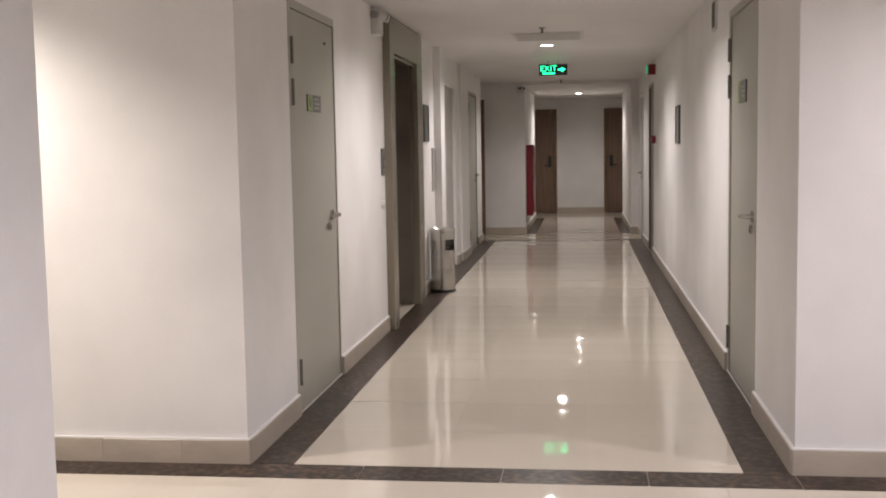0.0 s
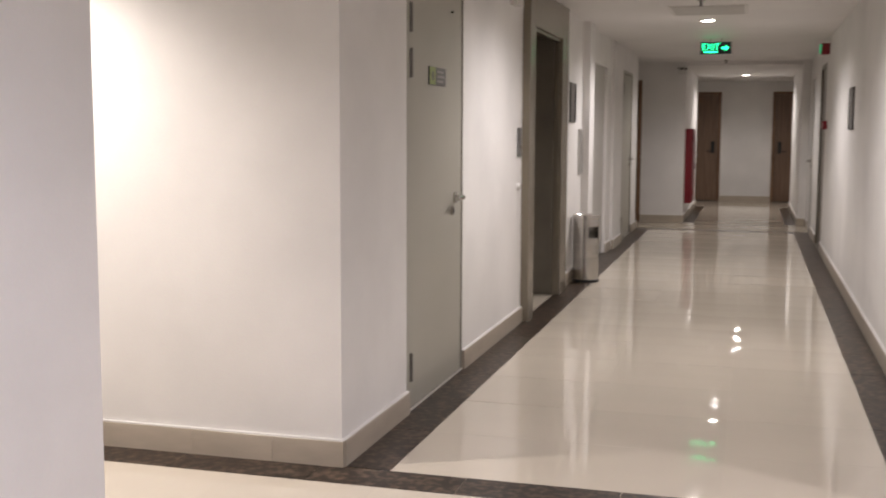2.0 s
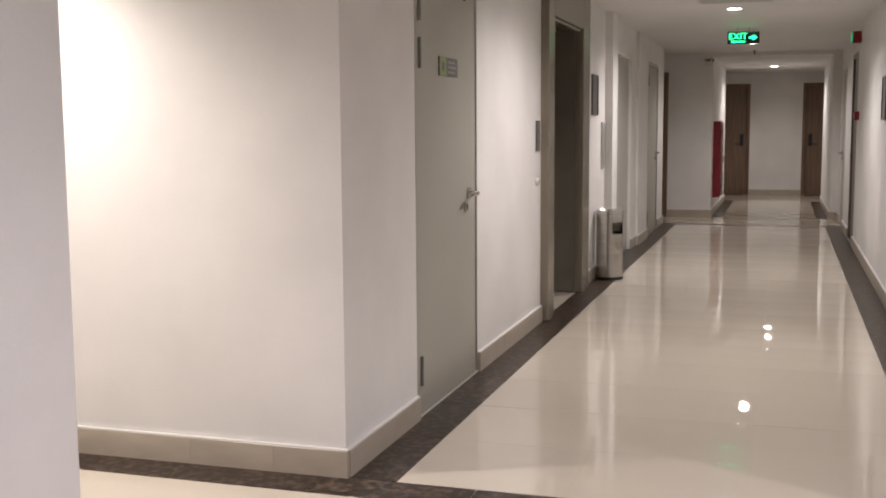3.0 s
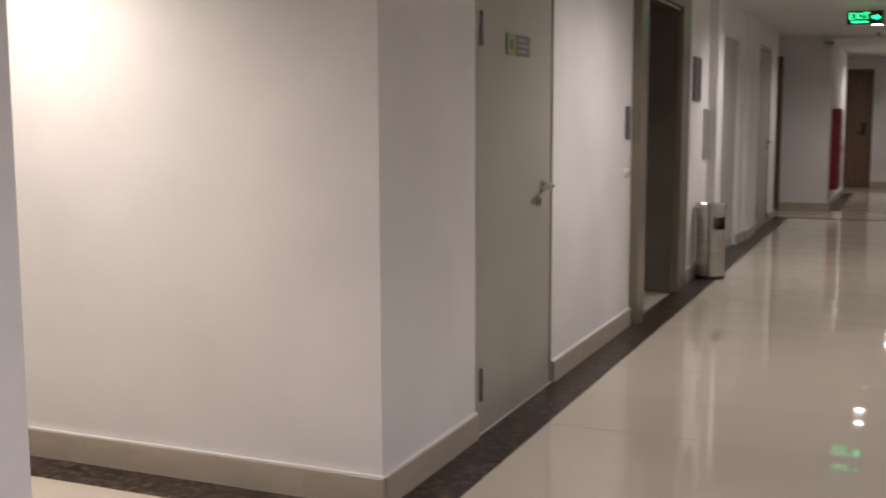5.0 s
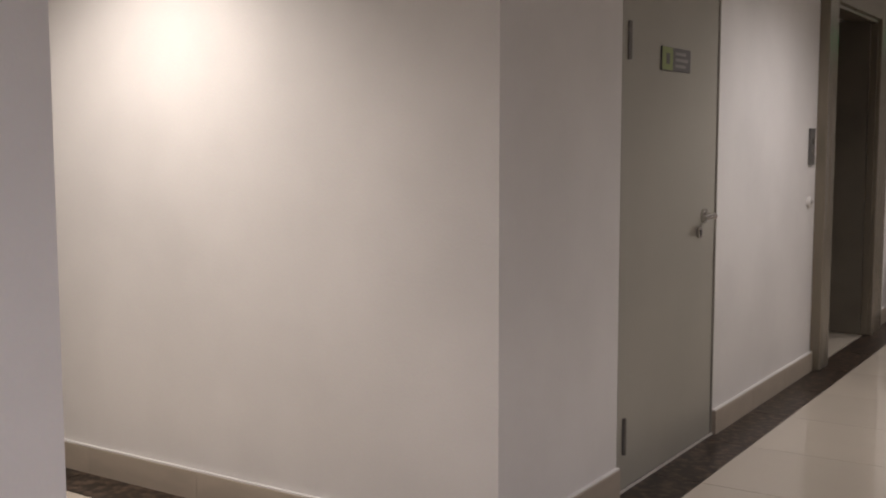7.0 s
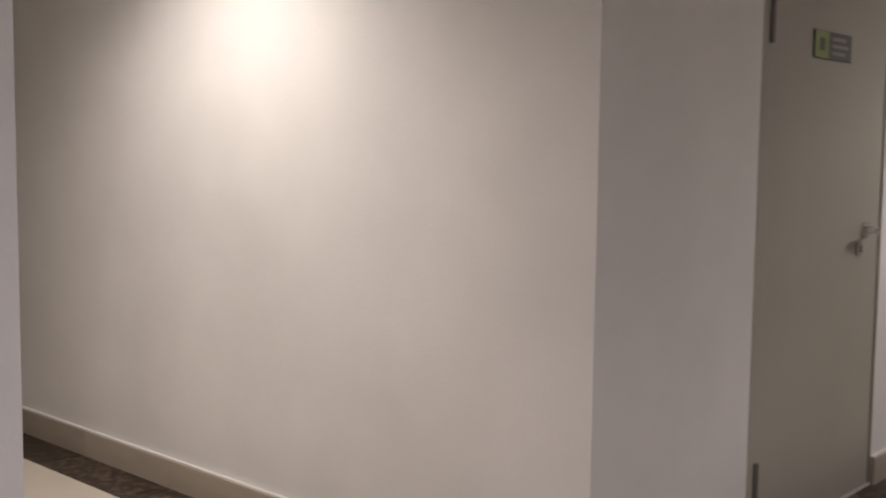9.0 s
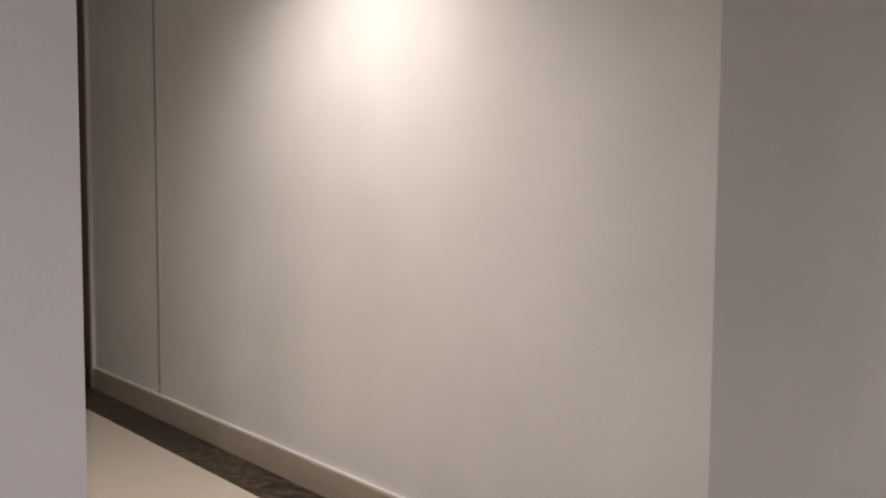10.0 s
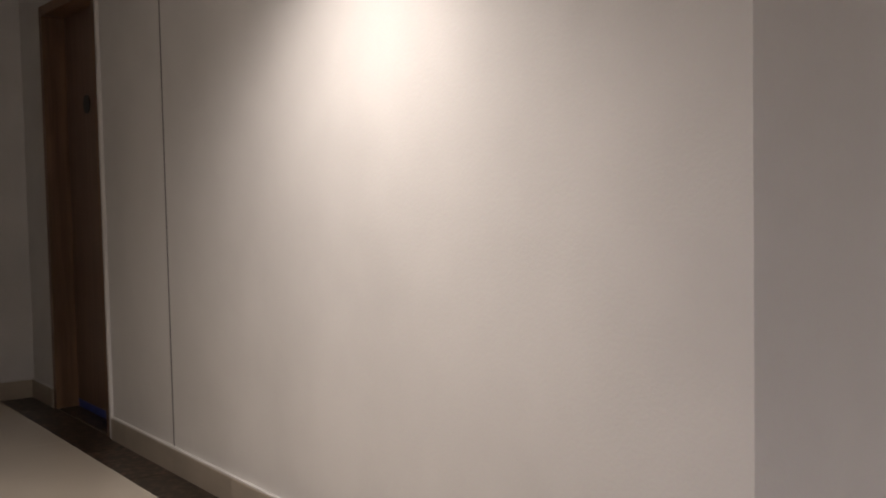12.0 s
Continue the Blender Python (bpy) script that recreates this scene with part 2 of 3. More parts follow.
def hinged_door(name, m, width, height, mat, frame_mat, label, hinge_left=True, recess=0.016, jamb=0.05, hinges=(), handle=0.98, slam=0.008,
                lever_out=True, depth=0.1, toward=None, inset=0.12):
    d = thing(name, label, "door", m, kind="structure")
    part("jamb", box(0, jamb, -0.002, depth, 0, height, 0.003), frame_mat, d)
    part("jamb", box(width - slam, width, -0.002, depth, 0, height, 0.003), frame_mat, d)
    part("head", box(jamb + 0.001, width - slam - 0.001, -0.002, depth, height - 0.045, height, 0.003), frame_mat, d)
    leaf = part("leaf", box(jamb + 0.008, width - slam - 0.003, recess, recess + 0.045, 0.006, height - 0.049, 0.002), mat, d)
    part("threshold", box(0.0, width, 0.0, depth, -0.006, 0.002), DARK, d, "dark stone threshold")
    if hinges:
        part("sill_strip", box(0.004, width - 0.004, -0.006, -0.001, 0.001, 0.011, 0.001), SILL, d, "pale strip along the door foot")
    hx = jamb - 0.014
    for z in hinges:
        bm = bmesh.new()
        rod(bm, (hx, recess - 0.012, z - 0.068), (hx, recess - 0.012, z + 0.068), 0.009, 12)
        for k in (-0.024, 0.024):   # the joints between the knuckles stand proud
            rod(bm, (hx, recess - 0.012, z + k - 0.002), (hx, recess - 0.012, z + k + 0.002), 0.0105, 12)
        cube(bm, hx - 0.002, hx + 0.02, recess - 0.0085, recess - 0.0065, z - 0.06, z + 0.06)
        part("hinge", bm, HINGE, d, "dull steel butt hinge")
    if lever_out:
        side = width - slam - inset if hinge_left else jamb + inset
        lever(d, side, handle, (1 if hinge_left else -1) if toward is None else toward, recess)
    return d


def door_sign(door, x0, x1, z0, z1, proud):
    s = part("sign_plate", box(x0, x1, proud - 0.006, proud - 0.0005, z0, z1, 0.001), SIGNBACK, door, "small grey door plate with a lime green end")
    w, mid = x1 - x0, (z0 + z1) / 2
    part("green_field", box(x0 + 0.002, x0 + 0.36 * w, proud - 0.0075, proud - 0.0062, z0 + 0.002, z1 - 0.002), LIME, s)
    part("symbol", box(x0 + 0.13 * w, x0 + 0.25 * w, proud - 0.0085, proud - 0.0077, z0 + 0.025, z1 - 0.025), DGREY, s)
    for k in (-1, 0, 1):
        part("text_line", box(x0 + 0.45 * w, x0 + (0.9 - 0.08 * abs(k)) * w, proud - 0.0072, proud - 0.0062, mid + k * 0.024 - 0.006, mid + k * 0.024 + 0.006), MGREY, s)


door_1 = hinged_door("door_1", pose(0, 0.855, 0, rz=90), 1.02, 2.13, GREY, GREY, "closed grey painted service door with a chrome lever",
                     True, 0.006, 0.065, (0.215, 1.66, 1.87), 0.985, toward=-1, inset=0.145)
door_sign(door_1, 0.368, 0.669, 1.573, 1.664, 0.006)
part("peg", rod(bmesh.new(), (0.80, 0.006, 1.97), (0.80, -0.003, 1.97), 0.0065, 16), BLACK, door_1, "small black peg near the top of the leaf", True)
door_2 = hinged_door("door_2", pose(W, 2.10, 0, rz=-90), 1.05, 2.13, GREY, GREY, "closed grey painted service door opposite the first",
                     True, 0.006, 0.06, (0.215, 1.69, 1.90), 0.985, toward=-1, inset=0.13)
door_sign(door_2, 0.36, 0.66, 1.58, 1.70, 0.006)
door_3 = hinged_door("door_3", pose(0, 6.72, 0, rz=90), 1.34, 2.08, PALE, PAINT, "closed wide pale grey door in the corridor wall", True, 0.03, 0.06,
                     lever_out=False)
door_4 = hinged_door("door_4", pose(0, 9.58, 0, rz=90), 1.06, 2.10, GREY, GREY, "closed grey painted door near the far passage", True, 0.012, 0.06,
                     (0.215, 1.87), 0.985, toward=-1)
door_5 = hinged_door("door_5", pose(W, 9.88, 0, rz=-90), 0.93, 2.12, BRONZE, BRONZE, "closed dark service door with a dark frame", True, 0.02, 0.05,
                     (0.3, 1.8), 1.0, depth=0.14, toward=-1, lever_out=False)
door_10 = hinged_door("door_10", pose(W, 11.98, 0, rz=-90), 0.93, 2.10, PALE, PAINT, "closed pale grey door with a chrome lever by the far passage",
                      False, 0.012, 0.05, (), 0.95, toward=1, inset=0.10)


def room_door(name, m, width, height, label, lock_right=True, blue_foot=False, viewer=False, recess=0.07, depth=0.14, lock=True):
    d = thing(name, label, "door", m, kind="structure")
    part("jamb", box(0, 0.055, -0.012, depth, 0, height, 0.003), WOODFRAME, d, "lighter wood door jamb")
    part("jamb", box(width - 0.055, width, -0.012, depth, 0, height, 0.003), WOODFRAME, d, "lighter wood door jamb")
    part("head", box(0.056, width - 0.056, -0.012, depth, height - 0.055, height, 0.003), WOODFRAME, d)
    part("leaf", box(0.059, width - 0.059, recess, recess + 0.045, 0.008, height - 0.059, 0.002), WOOD, d, "brown wood veneer leaf")
    part("threshold", box(0.056, width - 0.056, 0.003, depth, -0.006, 0.006), DARK, d, "dark stone threshold")
    lx = width - 0.15 if lock_right else 0.15
    if lock:
        lk = part("lock_plate", box(lx - 0.035, lx + 0.035, recess - 0.018, recess - 0.001, 0.93, 1.16, 0.008), BLACK, d, "black electronic lock plate")
        bm = bmesh.new()
        rod(bm, (lx, recess - 0.015, 0.97), (lx, recess - 0.06, 0.97), 0.01)
        rod(bm, (lx, recess - 0.055, 0.97), (lx + (-0.12 if lock_right else 0.12), recess - 0.055, 0.97), 0.01)
        part("lever", bm, BLACK, lk, smooth=True)
    if viewer:
        part("door_number", rod(bmesh.new(), (0.42, recess, 1.68), (0.42, recess - 0.008, 1.68), 0.05, 32), BLACK, d, "round black number disc", True)
    # a thin blue strip across the foot of the leaf
    if blue_foot:
        part("foot_strip", box(0.07, width - 0.07, recess - 0.004, recess - 0.0005, 0.008, 0.05), BLUE, d, "thin blue strip along the foot of the leaf")
    return d


door_6 = room_door("door_6", pose(JX - 0.97, 0, 0), 0.97, 2.24, "closed brown wooden room door in the dim side passage", False, True, True, 0.11, 0.16, False)
part("edge_strip", box(0.971, 0.998, -0.016, 0.0, 0.0, 2.24, 0.004), PAINT, door_6, "white painted strip between frame and wall")
room_door("door_7", pose(0.01, Y_LAST, 0), 0.94, 2.11, "closed brown wooden room door in the end wall", True)
room_door("door_8", pose(1.90, Y_LAST, 0), 0.94, 2.11, "closed brown wooden room door in the end wall", False)
room_door("door_9", pose(-0.98, Y_FAR, 0), 0.93, 2.10, "brown wooden room door in the far passage", False)

# ---- lift portal ----
portal = thing("lift_portal", "champagne metal portal around a dark lift recess", "lift portal", pose(0, 3.49, 0, rz=90), kind="structure")
PW = 1.63
JN, JW = 0.20, 0.30   # widths of the near and far jamb faces
part("jamb", box(0.002, JN, -0.055, 0.16, 0, 2.35, 0.006), CHAMP, portal)
part("jamb", box(PW - JW, PW - 0.002, -0.055, 0.16, 0, 2.35, 0.006), CHAMP, portal)
part("header", box(JN + 0.001, PW - JW - 0.001, -0.055, 0.16, 2.08, 2.35, 0.006), CHAMP, portal)
part("inner_strip", box(JN + 0.001, JN + 0.02, -0.03, 0.16, 0.005, 2.078, 0.003), STEEL, portal, "brushed steel edge strip")
part("inner_strip", box(PW - JW - 0.02, PW - JW - 0.001, -0.035, 0.011, 0.005, 2.078, 0.003), CHAMP, portal)
part("inner_head", box(JN + 0.021, PW - JW - 0.021, -0.035, 0.011, 2.056, 2.078, 0.003), CHAMP, portal)
part("side_panel", box(PW - JW - 0.03, PW - JW + 0.05, 0.012, 0.75, 0.012, 2.078), BRONZE, portal, "dark bronze side panel")
part("side_panel", box(JN - 0.08, JN, 0.162, 0.75, 0.012, 2.078), BRONZE, portal, "dark bronze side panel")
part("soffit", box(JN - 0.08, PW - JW + 0.05, 0.162, 0.75, 2.08, 2.13), BRONZE, portal)
part("lift_door", box(JN - 0.08, PW / 2 - 0.002, 0.752, 0.79, 0.012, 2.13), BRONZE, portal, "dark bronze lift door leaf")
part("lift_door", box(PW / 2 + 0.002, PW - JW + 0.05, 0.752, 0.79, 0.012, 2.13), BRONZE, portal, "dark bronze lift door leaf")
part("threshold", box(JN + 0.001, PW - JW - 0.001, 0.0, 0.75, -0.005, 0.004), MARBLE, portal, "cream marble threshold slab")


# ---- skirting and floor stones ----
PIECES = {}


def piece(name, sx, sy, sz, mat, parent, centre, tilt=0.0, bevel=0.0012, dome=0.0):
    """One stone. dome: slope at its front and rear edge, of polished tiles that are slightly bowed."""
    key = (name, round(sx, 3), round(sy, 3), round(sz, 3), mat.name)
    if key not in PIECES:
        bm = box(-sx / 2, sx / 2, -sy / 2, sy / 2, -sz / 2, sz / 2)
        if bevel:
            es = [e for e in bm.edges if all(v.co.z > 0 for v in e.verts)]
            bmesh.ops.bevel(bm, geom=es, offset=bevel, segments=1, affect="EDGES")
        if dome:
            roll = 0.011   # the last centimetres roll off to the joint
            half = sy / 2
            for y in (half - roll, half - roll * 2 / 3, half - roll / 3, half / 2, 0.0):
                for at in {y, -y}:
                    bmesh.ops.bisect_plane(bm, geom=bm.verts[:] + bm.edges[:] + bm.faces[:], plane_co=(0, at, 0), plane_no=(0, 1, 0))
            for v in bm.verts:
                if v.co.z > 0:
                    v.co.z -= dome / sy * v.co.y ** 2 + 1.05 * max(0.0, abs(v.co.y) - half + roll) ** 2
        PIECES[key] = mesh_of(name, bm, mat, dome > 0)
    ob = new(name, PIECES[key])
    ob.parent = parent
    ob.matrix_world = pose(*centre, rx=random.uniform(-tilt, tilt), ry=random.uniform(-tilt, tilt) * 0.3)
    return ob


def skirting(name, axis, face, out, a0, a1, joints=None):
    """A row of skirting tiles on a wall; out is the way that they stand off it."""
    base = tagged(new(name), "beige stone tile skirting along the wall foot", "skirting", kind="structure")
    cuts = joints or []
    if not cuts:
        n = max(1, round((a1 - a0) / 0.6))
        cuts = [a0 + (a1 - a0) * k / n for k in range(1, n)]
    ends = [a0, *cuts, a1]
    th = 0.018
    for p, q in zip(ends, ends[1:]):
        if q - p < 0.01:
            continue
        mid, off = (p + q) / 2, face + out * th / 2
        if axis == "y":
            piece("skirting_tile", th, q - p - 0.0015, SKIRT, SKIRTING, base, (off, mid, SKIRT / 2), 0.05)
        else:
            piece("skirting_tile", q - p - 0.0015, th, SKIRT, SKIRTING, base, (mid, off, SKIRT / 2), 0.05)
    lo, hi = min(face, face + out * 0.015), max(face, face + out * 0.015)
    bead = box(lo, hi, a0, a1, SKIRT, SKIRT + 0.007, 0.002) if axis == "y" else box(a0, a1, lo, hi, SKIRT, SKIRT + 0.007, 0.002)
    part("sealant_bead", bead, PAINT, base, "white sealant bead on top of the skirting")


skirting("baseboard_side_passage", "x", 0.0, -1, JX + 0.036, 0.013, [-3.66, -3.06, -2.46, -1.86, -1.26, -0.662, -0.297])
skirting("baseboard_side_passage_end", "x", 0.0, -1, -5.31, JX - 0.985)
skirting("baseboard_passage_stop", "y", -5.32, 1, NY, -0.014)
skirting("baseboard_left_a", "y", 0.0, 1, 0.0, 0.853)
skirting("baseboard_left_b", "y", 0.0, 1, 1.877, 3.485)
skirting("baseboard_left_c", "y", 0.0, 1, 5.125, 6.258)
skirting("baseboard_pilaster", "y", 0.07, 1, 6.25, 6.57)
skirting("baseboard_left_d", "y", 0.0, 1, 8.065, 8.468)
skirting("baseboard_pilaster_far", "y", 0.03, 1, 8.46, 9.31)
skirting("baseboard_left_e", "y", 0.0, 1, 10.645, Y_END_L)
skirting("baseboard_right_a", "y", W, -1, 0.0, 1.048)
skirting("baseboard_right_b", "y", W, -1, 2.102, 8.945)
skirting("baseboard_right_c", "y", W, -1, 9.885, 11.045)
skirting("baseboard_right_d", "y", W, -1, 11.985, Y_STEP - 0.02)
skirting("baseboard_mouth_right", "x", 0.0, -1, W - 0.013, 5.45)
skirting("baseboard_far_step", "x", Y_STEP, -1, XR - 0.013, W - 0.014)
skirting("baseboard_far_across", "x", Y_FAR, -1, -0.045, XL + 0.013)
skirting("baseboard_last_left", "y", XL, 1, Y_FAR, Y_TURN)
skirting("baseboard_last_right", "y", XR, -1, Y_STEP, Y_TURN)
skirting("baseboard_end", "x", Y_LAST, -1, 0.955, 1.895)
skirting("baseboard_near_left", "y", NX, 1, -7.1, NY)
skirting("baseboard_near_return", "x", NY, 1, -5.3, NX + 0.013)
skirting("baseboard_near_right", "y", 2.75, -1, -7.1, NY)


def paving(x0, x1, y0, y1, mat, name, nx=None, ny=None, phase_x=None, tilt=0.14, bow=0.006):
    """Lays tiles of about 0.6 m over a rectangle."""
    if phase_x is None:
        n = nx or max(1, round((x1 - x0) / 0.6))
        xs = [x0 + (x1 - x0) * k / n for k in range(n + 1)]
    else:
        k0 = math.ceil((x0 - phase_x) / 0.6 + 1e-6)
        xs = [x0]
        while phase_x + 0.6 * k0 < x1 - 1e-6:
            xs.append(phase_x + 0.6 * k0)
            k0 += 1
        xs.append(x1)
    m = ny or max(1, round((y1 - y0) / 0.6))
    ys = [y0 + (y1 - y0) * k / m for k in range(m + 1)]
    gap, dome = (0.0003, bow) if mat is MARBLE else (0.0028, 0.0)
    for xa, xb in zip(xs, xs[1:]):
        for ya, yb in zip(ys, ys[1:]):
            piece(name, xb - xa - gap, yb - ya - gap, 0.012, mat, floor, ((xa + xb) / 2, (ya + yb) / 2, -0.006), tilt, 0.0, dome)


B = BORDER
# long corridor
paving(B, W - B, 0.0, Y_STRIPE, MARBLE, "tile", 3, 19)
paving(0.0, B, 0.0, Y_STRIPE, DARK, "border_tile", 1, 19, tilt=0.02)
paving(W - B, W, 0.0, Y_STRIPE, DARK, "border_tile", 1, 19, tilt=0.02)
paving(-5.32, 5.5, -B, 0.0, DARK, "border_tile", None, 1, 0.52, tilt=0.02)
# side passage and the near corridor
paving(-5.32, 5.5, NY + B, -B, MARBLE, "tile", None, 2, 0.22, tilt=0.05, bow=0.0)
paving(-5.32, NX, NY, NY + B, DARK, "border_tile", None, 1, tilt=0.02)
paving(2.75, 5.5, NY, NY + B, DARK, "border_tile", None, 1, tilt=0.02)
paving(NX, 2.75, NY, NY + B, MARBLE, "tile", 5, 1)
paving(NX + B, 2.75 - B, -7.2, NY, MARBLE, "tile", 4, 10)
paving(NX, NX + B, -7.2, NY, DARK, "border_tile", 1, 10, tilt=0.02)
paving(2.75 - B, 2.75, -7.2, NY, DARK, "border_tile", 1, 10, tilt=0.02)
# far passage and the last stretch
paving(-3.0, W, Y_STRIPE, Y_STRIPE + 0.12, DARK, "border_tile", None, 1, tilt=0.02)
paving(-3.0, W, Y_STRIPE + 0.12, Y_STEP, MARBLE, "tile", None, 2)
paving(-3.0, XR, Y_STEP, Y_FAR, MARBLE, "tile", None, 1)
paving(XL + 0.17, XR - 0.17, Y_FAR, Y_TURN, MARBLE, "tile", 2, 6)
paving(XL, XL + 0.17, Y_FAR, Y_TURN, DARK, "border_tile", 1, 6, tilt=0.02)
paving(XR - 0.17, XR, Y_FAR, Y_TURN, DARK, "border_tile", 1, 6, tilt=0.02)
paving(-1.2, 3.8, Y_TURN, Y_LAST, MARBLE, "tile", None, 3)

# ---- lamps and ceiling fittings ----
# every lamp gets a fitting, the two added out of view as well
for lx, ly, *rest in LAMPS:
    d = thing("downlight", "round recessed ceiling downlight, lit, with a white rim, seen or added as fill", "downlight", pose(lx, ly, H_END if ly > Y_FAR else H), "corridor downlights")
    part("rim", lathe([(0.062, 0.0), (0.062, -0.006), (0.082, -0.006), (0.086, 0.0)], 40), LGREY, d, smooth=True)
    part("lens", lathe([(0.0005, -0.003), (0.061, -0.003), (0.061, -0.0005), (0.0005, -0.0005)], 40), GLOW, d, "glowing lamp lens")

hatch = thing("ceiling_hatch", "flush grey rectangular ceiling access panel", "ceiling panel", pose(1.16, 5.55, H), kind="")
part("panel", box(-0.29, 0.29, -0.33, 0.33, -0.008, -0.001, 0.002), HATCH, hatch)
part("rim", cube(cube(cube(box(-0.32, -0.292, -0.36, 0.36, -0.004, 0), 0.292, 0.32, -0.36, 0.36, -0.004, 0), -0.291, 0.291, -0.36, -0.332, -0.004, 0), -0.291, 0.291, 0.332, 0.36, -0.004, 0), LGREY, hatch)


def sprinkler(x, y):
    s = thing("sprinkler_head", "small chrome pendent sprinkler under the ceiling", "sprinkler", pose(x, y, H), "ceiling sprinklers")
    part("escutcheon", lathe([(0.012, 0.0), (0.034, 0.0), (0.03, -0.008), (0.012, -0.01)], 28), CHROME, s, smooth=True)
    part("body", rod(rod(bmesh.new(), (0, 0, 0), (0, 0, -0.045), 0.011, 16), (0, 0, -0.045), (0, 0, -0.048), 0.02, 20), DGREY, s, smooth=True)


sprinkler(1.13, 4.8)
sprinkler(1.15, 12.2)


# ---- exit sign ----
def letters(text, size, mat, parent, m):
    cu = bpy.data.curves.new("letters", "FONT")
    cu.body, cu.size, cu.extrude, cu.align_x, cu.align_y = text, size, 0.001, "CENTER", "CENTER"
    tmp = bpy.data.objects.new("letters", cu)
    me = bpy.data.meshes.new_from_object(tmp)
    bpy.data.objects.remove(tmp)
    me.materials.append(mat)
    ob = new("letters", me)
    ob.parent = parent
    ob.matrix_basis = m
    return tagged(ob, "glowing green letters")


sign = thing("exit_sign", "black hanging exit sign with glowing green letters and arrow", "exit sign", pose(1.128, 8.436, 2.256))
part("case", box(-0.165, 0.165, 0, 0.03, -0.065, 0.065, 0.004), BLACK, sign)
for k in (-0.06, 0.06):
    part("hanger", rod(bmesh.new(), (k, 0.015, 0.064), (k, 0.015, H - 2.256), 0.004, 10), CHROME, sign)
letters("EXIT", 0.095, GLOWGREEN, sign, pose(-0.055, -0.002, 0.012, rx=90))
part("text_line", box(-0.125, 0.02, -0.003, -0.0005, -0.05, -0.034), GLOWGREEN, sign, "green line of small writing")
bm = bmesh.new()
outline = [(0.06, 0.012), (0.1, 0.012), (0.1, 0.03), (0.145, 0.0), (0.1, -0.03), (0.1, -0.012), (0.06, -0.012)]
front = [bm.verts.new((x, -0.003, z)) for x, z in outline]
rear = [bm.verts.new((x, -0.0005, z)) for x, z in outline]
bm.faces.new(front)
bm.faces.new(rear[::-1])
for i in range(len(outline)):
    j = (i + 1) % len(outline)
    bm.faces.new((front[i], rear[i], rear[j], front[j]))
part("arrow", bm, GLOWGREEN, sign, "glowing green arrow")


# ---- wall fittings ----
def framed_notice(m, w, h, label, mat, rim):
    n = thing("framed_notice", label, "notice frame", m)
    part("backing", box(-w / 2 + 0.012, w / 2 - 0.012, -0.01, -0.001, -h / 2 + 0.012, h / 2 - 0.012), mat, n)
    bm = bmesh.new()
    cube(bm, -w / 2, -w / 2 + 0.014, -0.018, 0, -h / 2, h / 2, 0.002)
    cube(bm, w / 2 - 0.014, w / 2, -0.018, 0, -h / 2, h / 2, 0.002)
    cube(bm, -w / 2 + 0.014, w / 2 - 0.014, -0.018, 0, h / 2 - 0.014, h / 2, 0.002)
    cube(bm, -w / 2 + 0.014, w / 2 - 0.014, -0.018, 0, -h / 2, -h / 2 + 0.014, 0.002)
    part("frame", bm, rim, n)
    return n


framed_notice(pose(0, 5.64, 1.595, rz=90), 0.29, 0.345, "dark glossy framed notice beside the lift portal", DGREY, DGREY)
framed_notice(pose(0, 6.13, 1.155, rz=90), 0.20, 0.42, "grey framed notice above the litter bin", MGREY, HATCH)
framed_notice(pose(W, 5.47, 1.535, rz=-90), 0.34, 0.34, "grey framed notice on the white wall", MGREY, DGREY)

plate = thing("lift_call_plate", "narrow dark lift call plate beside the portal", "call plate", pose(0, 3.37, 1.268, rz=90))
part("plate", box(-0.045, 0.045, -0.014, 0, -0.10, 0.10, 0.003), DGREY, plate)
for z in (-0.03, 0.03):
    part("button", rod(bmesh.new(), (0, -0.014, z), (0, -0.019, z), 0.016, 24), CHROME, plate, smooth=True)
key = thing("key_switch", "small white round key switch on the wall", "key switch", pose(0, 3.35, 0.965, rz=90))
part("rose", lathe([(0.0005, 0.02), (0.022, 0.02), (0.03, 0.008), (0.03, 0.0)], 28), LGREY, key, smooth=True).matrix_basis = pose(0, 0, 0, rx=90)
part("lock", rod(bmesh.new(), (0, -0.02, 0), (0, -0.026, 0), 0.01, 20), CHROME, key, smooth=True)


def emergency_light(m):
    e = thing("emergency_light", "white emergency light box with two swivel heads under the ceiling", "emergency light", m)
    part("body", box(-0.11, 0.11, -0.07, 0, -0.12, 0.02, 0.008), LGREY, e)
    part("bracket", box(-0.12, 0.10, -0.06, 0, 0.022, 0.085, 0.004), MGREY, e)
    for k in (-0.06, 0.07):
        h = part("lamp_head", rod(bmesh.new(), (k, -0.055, 0.05), (k + 0.04, -0.115, 0.035), 0.032, 24, 0.042), LGREY, e, smooth=True)
        part("bezel", rod(bmesh.new(), (k + 0.04, -0.115, 0.035), (k + 0.045, -0.122, 0.033), 0.039, 24), DGREY, h, smooth=True)
    return e


emergency_light(pose(0, 3.15, 2.26, rz=90) @ Matrix.Scale(0.8, 4))
emergency_light(pose(0.52, Y_FAR, 2.24) @ Matrix.Scale(0.5, 4))

vent = thing("wall_sensor", "narrow dark slotted wall sensor in a pale frame", "wall sensor", pose(W, 2.79, 2.19, rz=-90))
part("frame", box(-0.10, 0.10, -0.012, 0, -0.10, 0.10, 0.004), LGREY, vent)
for k in range(7):
    part("slat", box(-0.065 + 0.019 * k, -0.049 + 0.019 * k, -0.0165, -0.0125, -0.08, 0.08), BLACK, vent)

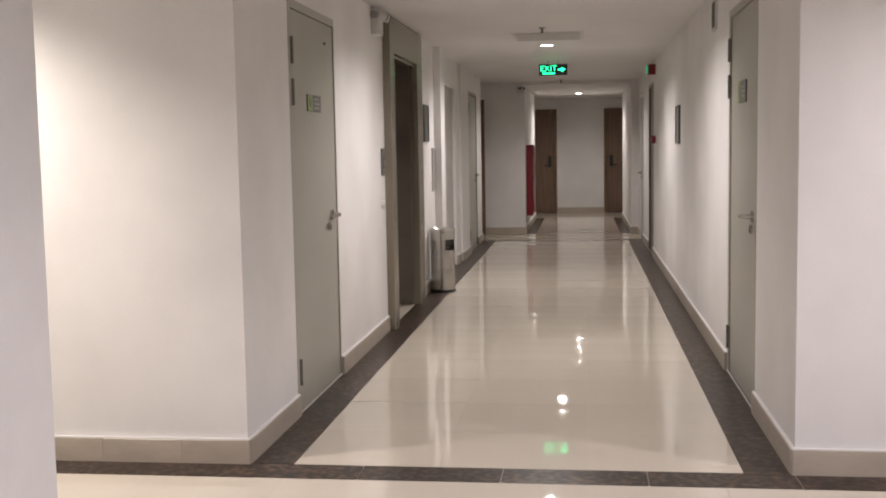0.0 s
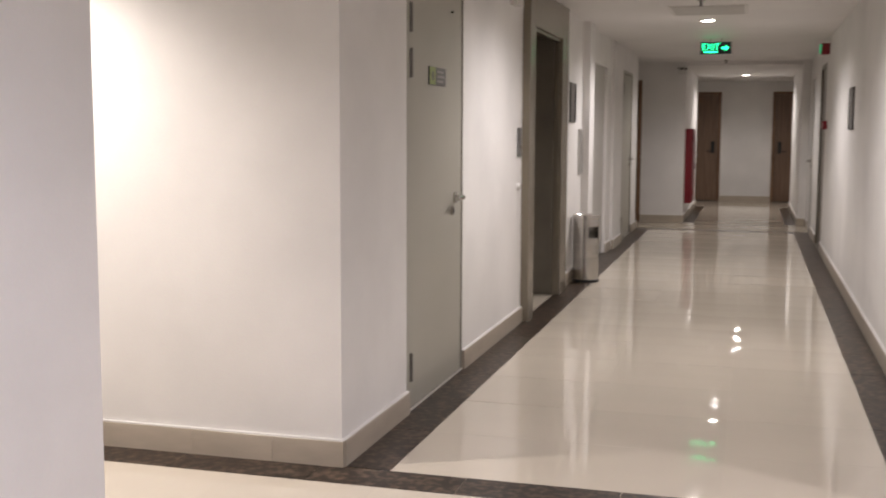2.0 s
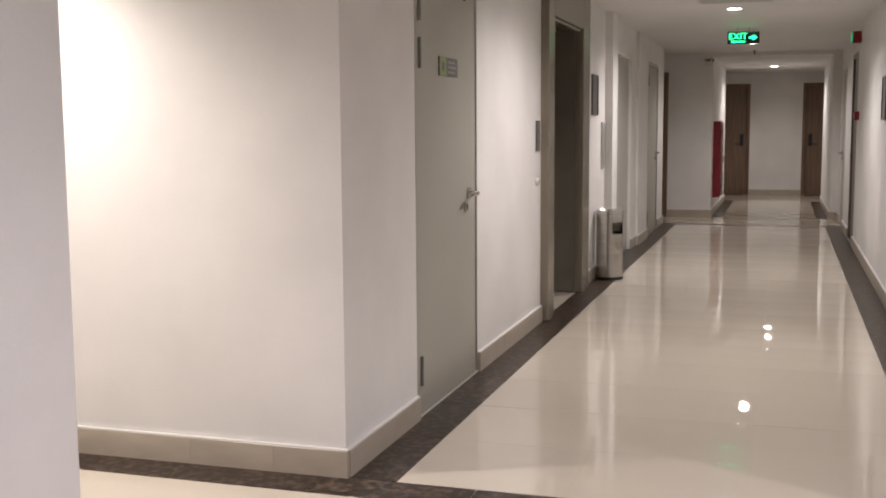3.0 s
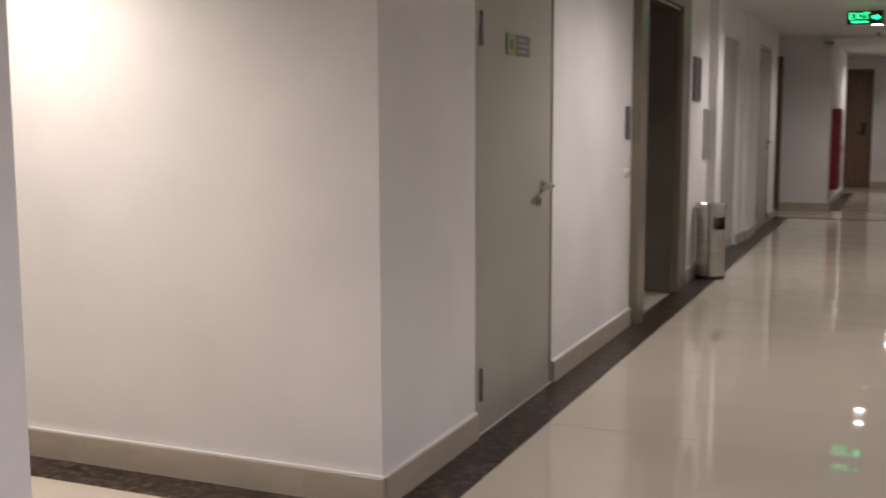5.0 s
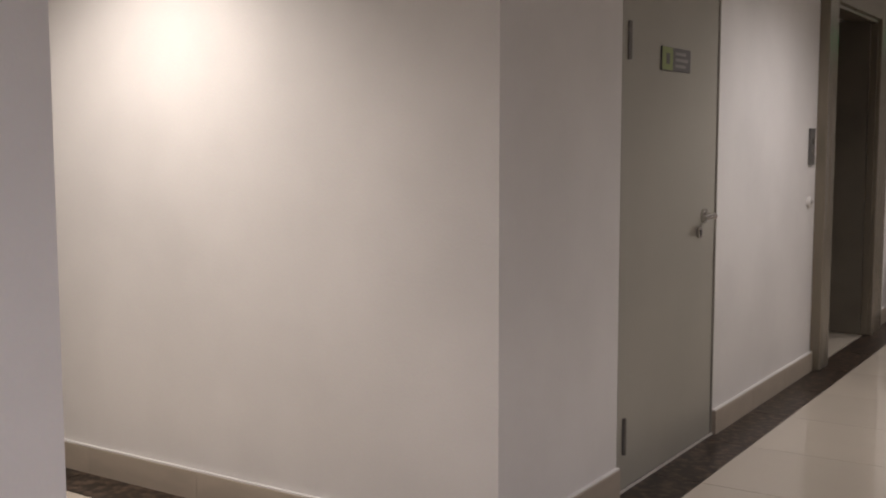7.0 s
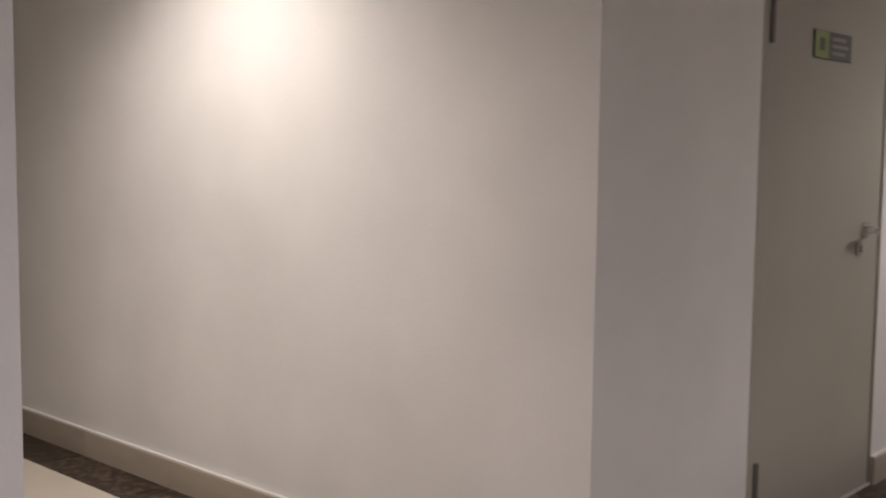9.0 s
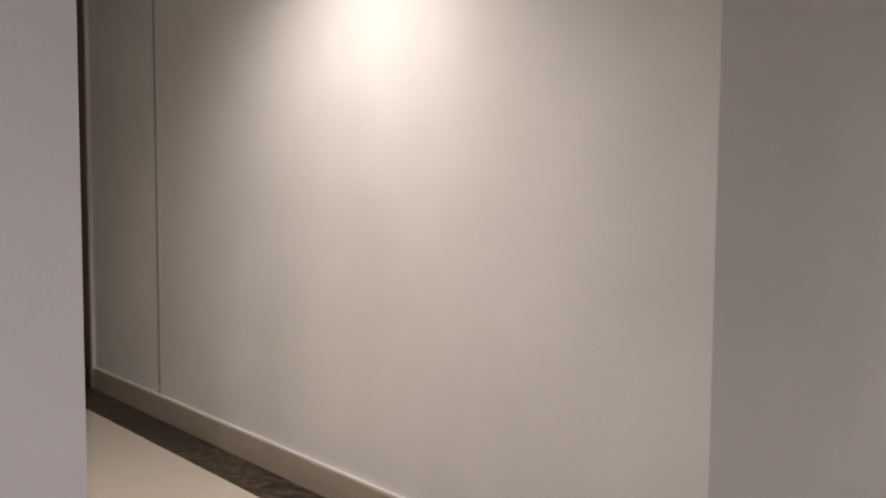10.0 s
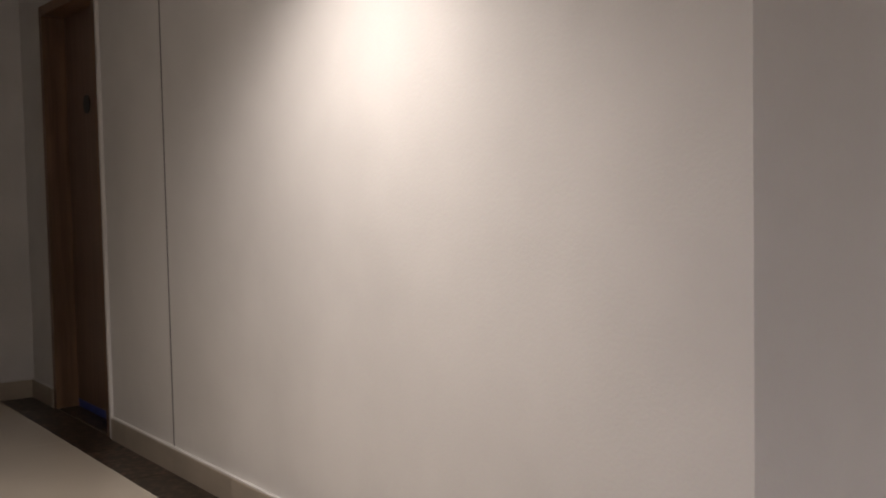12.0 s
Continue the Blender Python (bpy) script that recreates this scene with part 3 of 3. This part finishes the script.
siren = thing("fire_alarm_sounder", "red fire alarm sounder with a green side lamp", "fire alarm", pose(W, 8.62, 2.24, rz=-90))
part("body", box(-0.05, 0.05, -0.09, 0, -0.06, 0.06, 0.008), RED, siren)
part("lens", box(-0.05, 0.05, -0.102, -0.0905, -0.05, 0.05, 0.004), DIMGREEN, siren, "small green lamp lens")
call = thing("fire_call_point", "small red manual fire call point on the wall", "call point", pose(W, 8.6, 1.42, rz=-90))
part("case", box(-0.045, 0.045, -0.05, 0, -0.045, 0.045, 0.006), RED, call)
part("glass_panel", box(-0.025, 0.025, -0.053, -0.0505, -0.025, 0.025), LGREY, call)

cab = thing("fire_hose_cabinet", "tall red fire hose cabinet fixed to the white wall", "fire cabinet", pose(XL, 13.2, 0.265, rz=90))
part("body", box(-0.35, 0.35, -0.10, 0, 0, 1.125, 0.006), RED, cab)
cdoor = part("door", box(-0.33, 0.33, -0.112, -0.102, 0.02, 1.105, 0.004), RED, cab)
part("handle", box(0.24, 0.27, -0.13, -0.1125, 0.5, 0.6, 0.004), CHROME, cdoor)
for z in (0.16, 0.97):
    part("hinge", rod(bmesh.new(), (-0.335, -0.112, z - 0.04), (-0.335, -0.112, z + 0.04), 0.009, 12), RED, cab, smooth=True)


# ---- litter bin ----
def litter_bin(m):
    b = thing("litter_bin", "round brushed steel litter bin with an ashtray top and side opening", "litter bin", m)
    seg, r = 48, 0.115
    zs = [0.02, 0.40, 0.50, 0.575]
    bm = bmesh.new()
    rings = [[bm.verts.new((r * math.cos(2 * math.pi * i / seg), r * math.sin(2 * math.pi * i / seg), z)) for i in range(seg)] for z in zs]
    for k in range(3):
        for i in range(seg):
            if k == 1 and i < 12:
                continue
            j = (i + 1) % seg
            bm.faces.new((rings[k][i], rings[k][j], rings[k + 1][j], rings[k + 1][i]))
    part("shell", bm, STEEL, b, "brushed steel shell", True)
    part("liner", lathe([(0.0005, 0.03), (0.104, 0.03), (0.104, 0.385), (0.0005, 0.385)], 32), BLACK, b, "dark inner liner", True)
    part("upper_tray", lathe([(0.0005, 0.505), (0.112, 0.505), (0.112, 0.56), (0.0005, 0.56)], 40), BLACK, b, "dark tray under the ashtray", True)
    part("base_ring", lathe([(0.0005, 0.0), (0.12, 0.0), (0.12, 0.022), (0.116, 0.026)], 48), BLACK, b, smooth=True)
    part("ashtray", lathe([(0.116, 0.57), (0.121, 0.575), (0.121, 0.60), (0.112, 0.604), (0.1, 0.59), (0.0005, 0.585)], 48), CHROME, b, "polished ashtray rim", True)
    return b


litter_bin(pose(0.135, 5.72, 0, rz=-70))
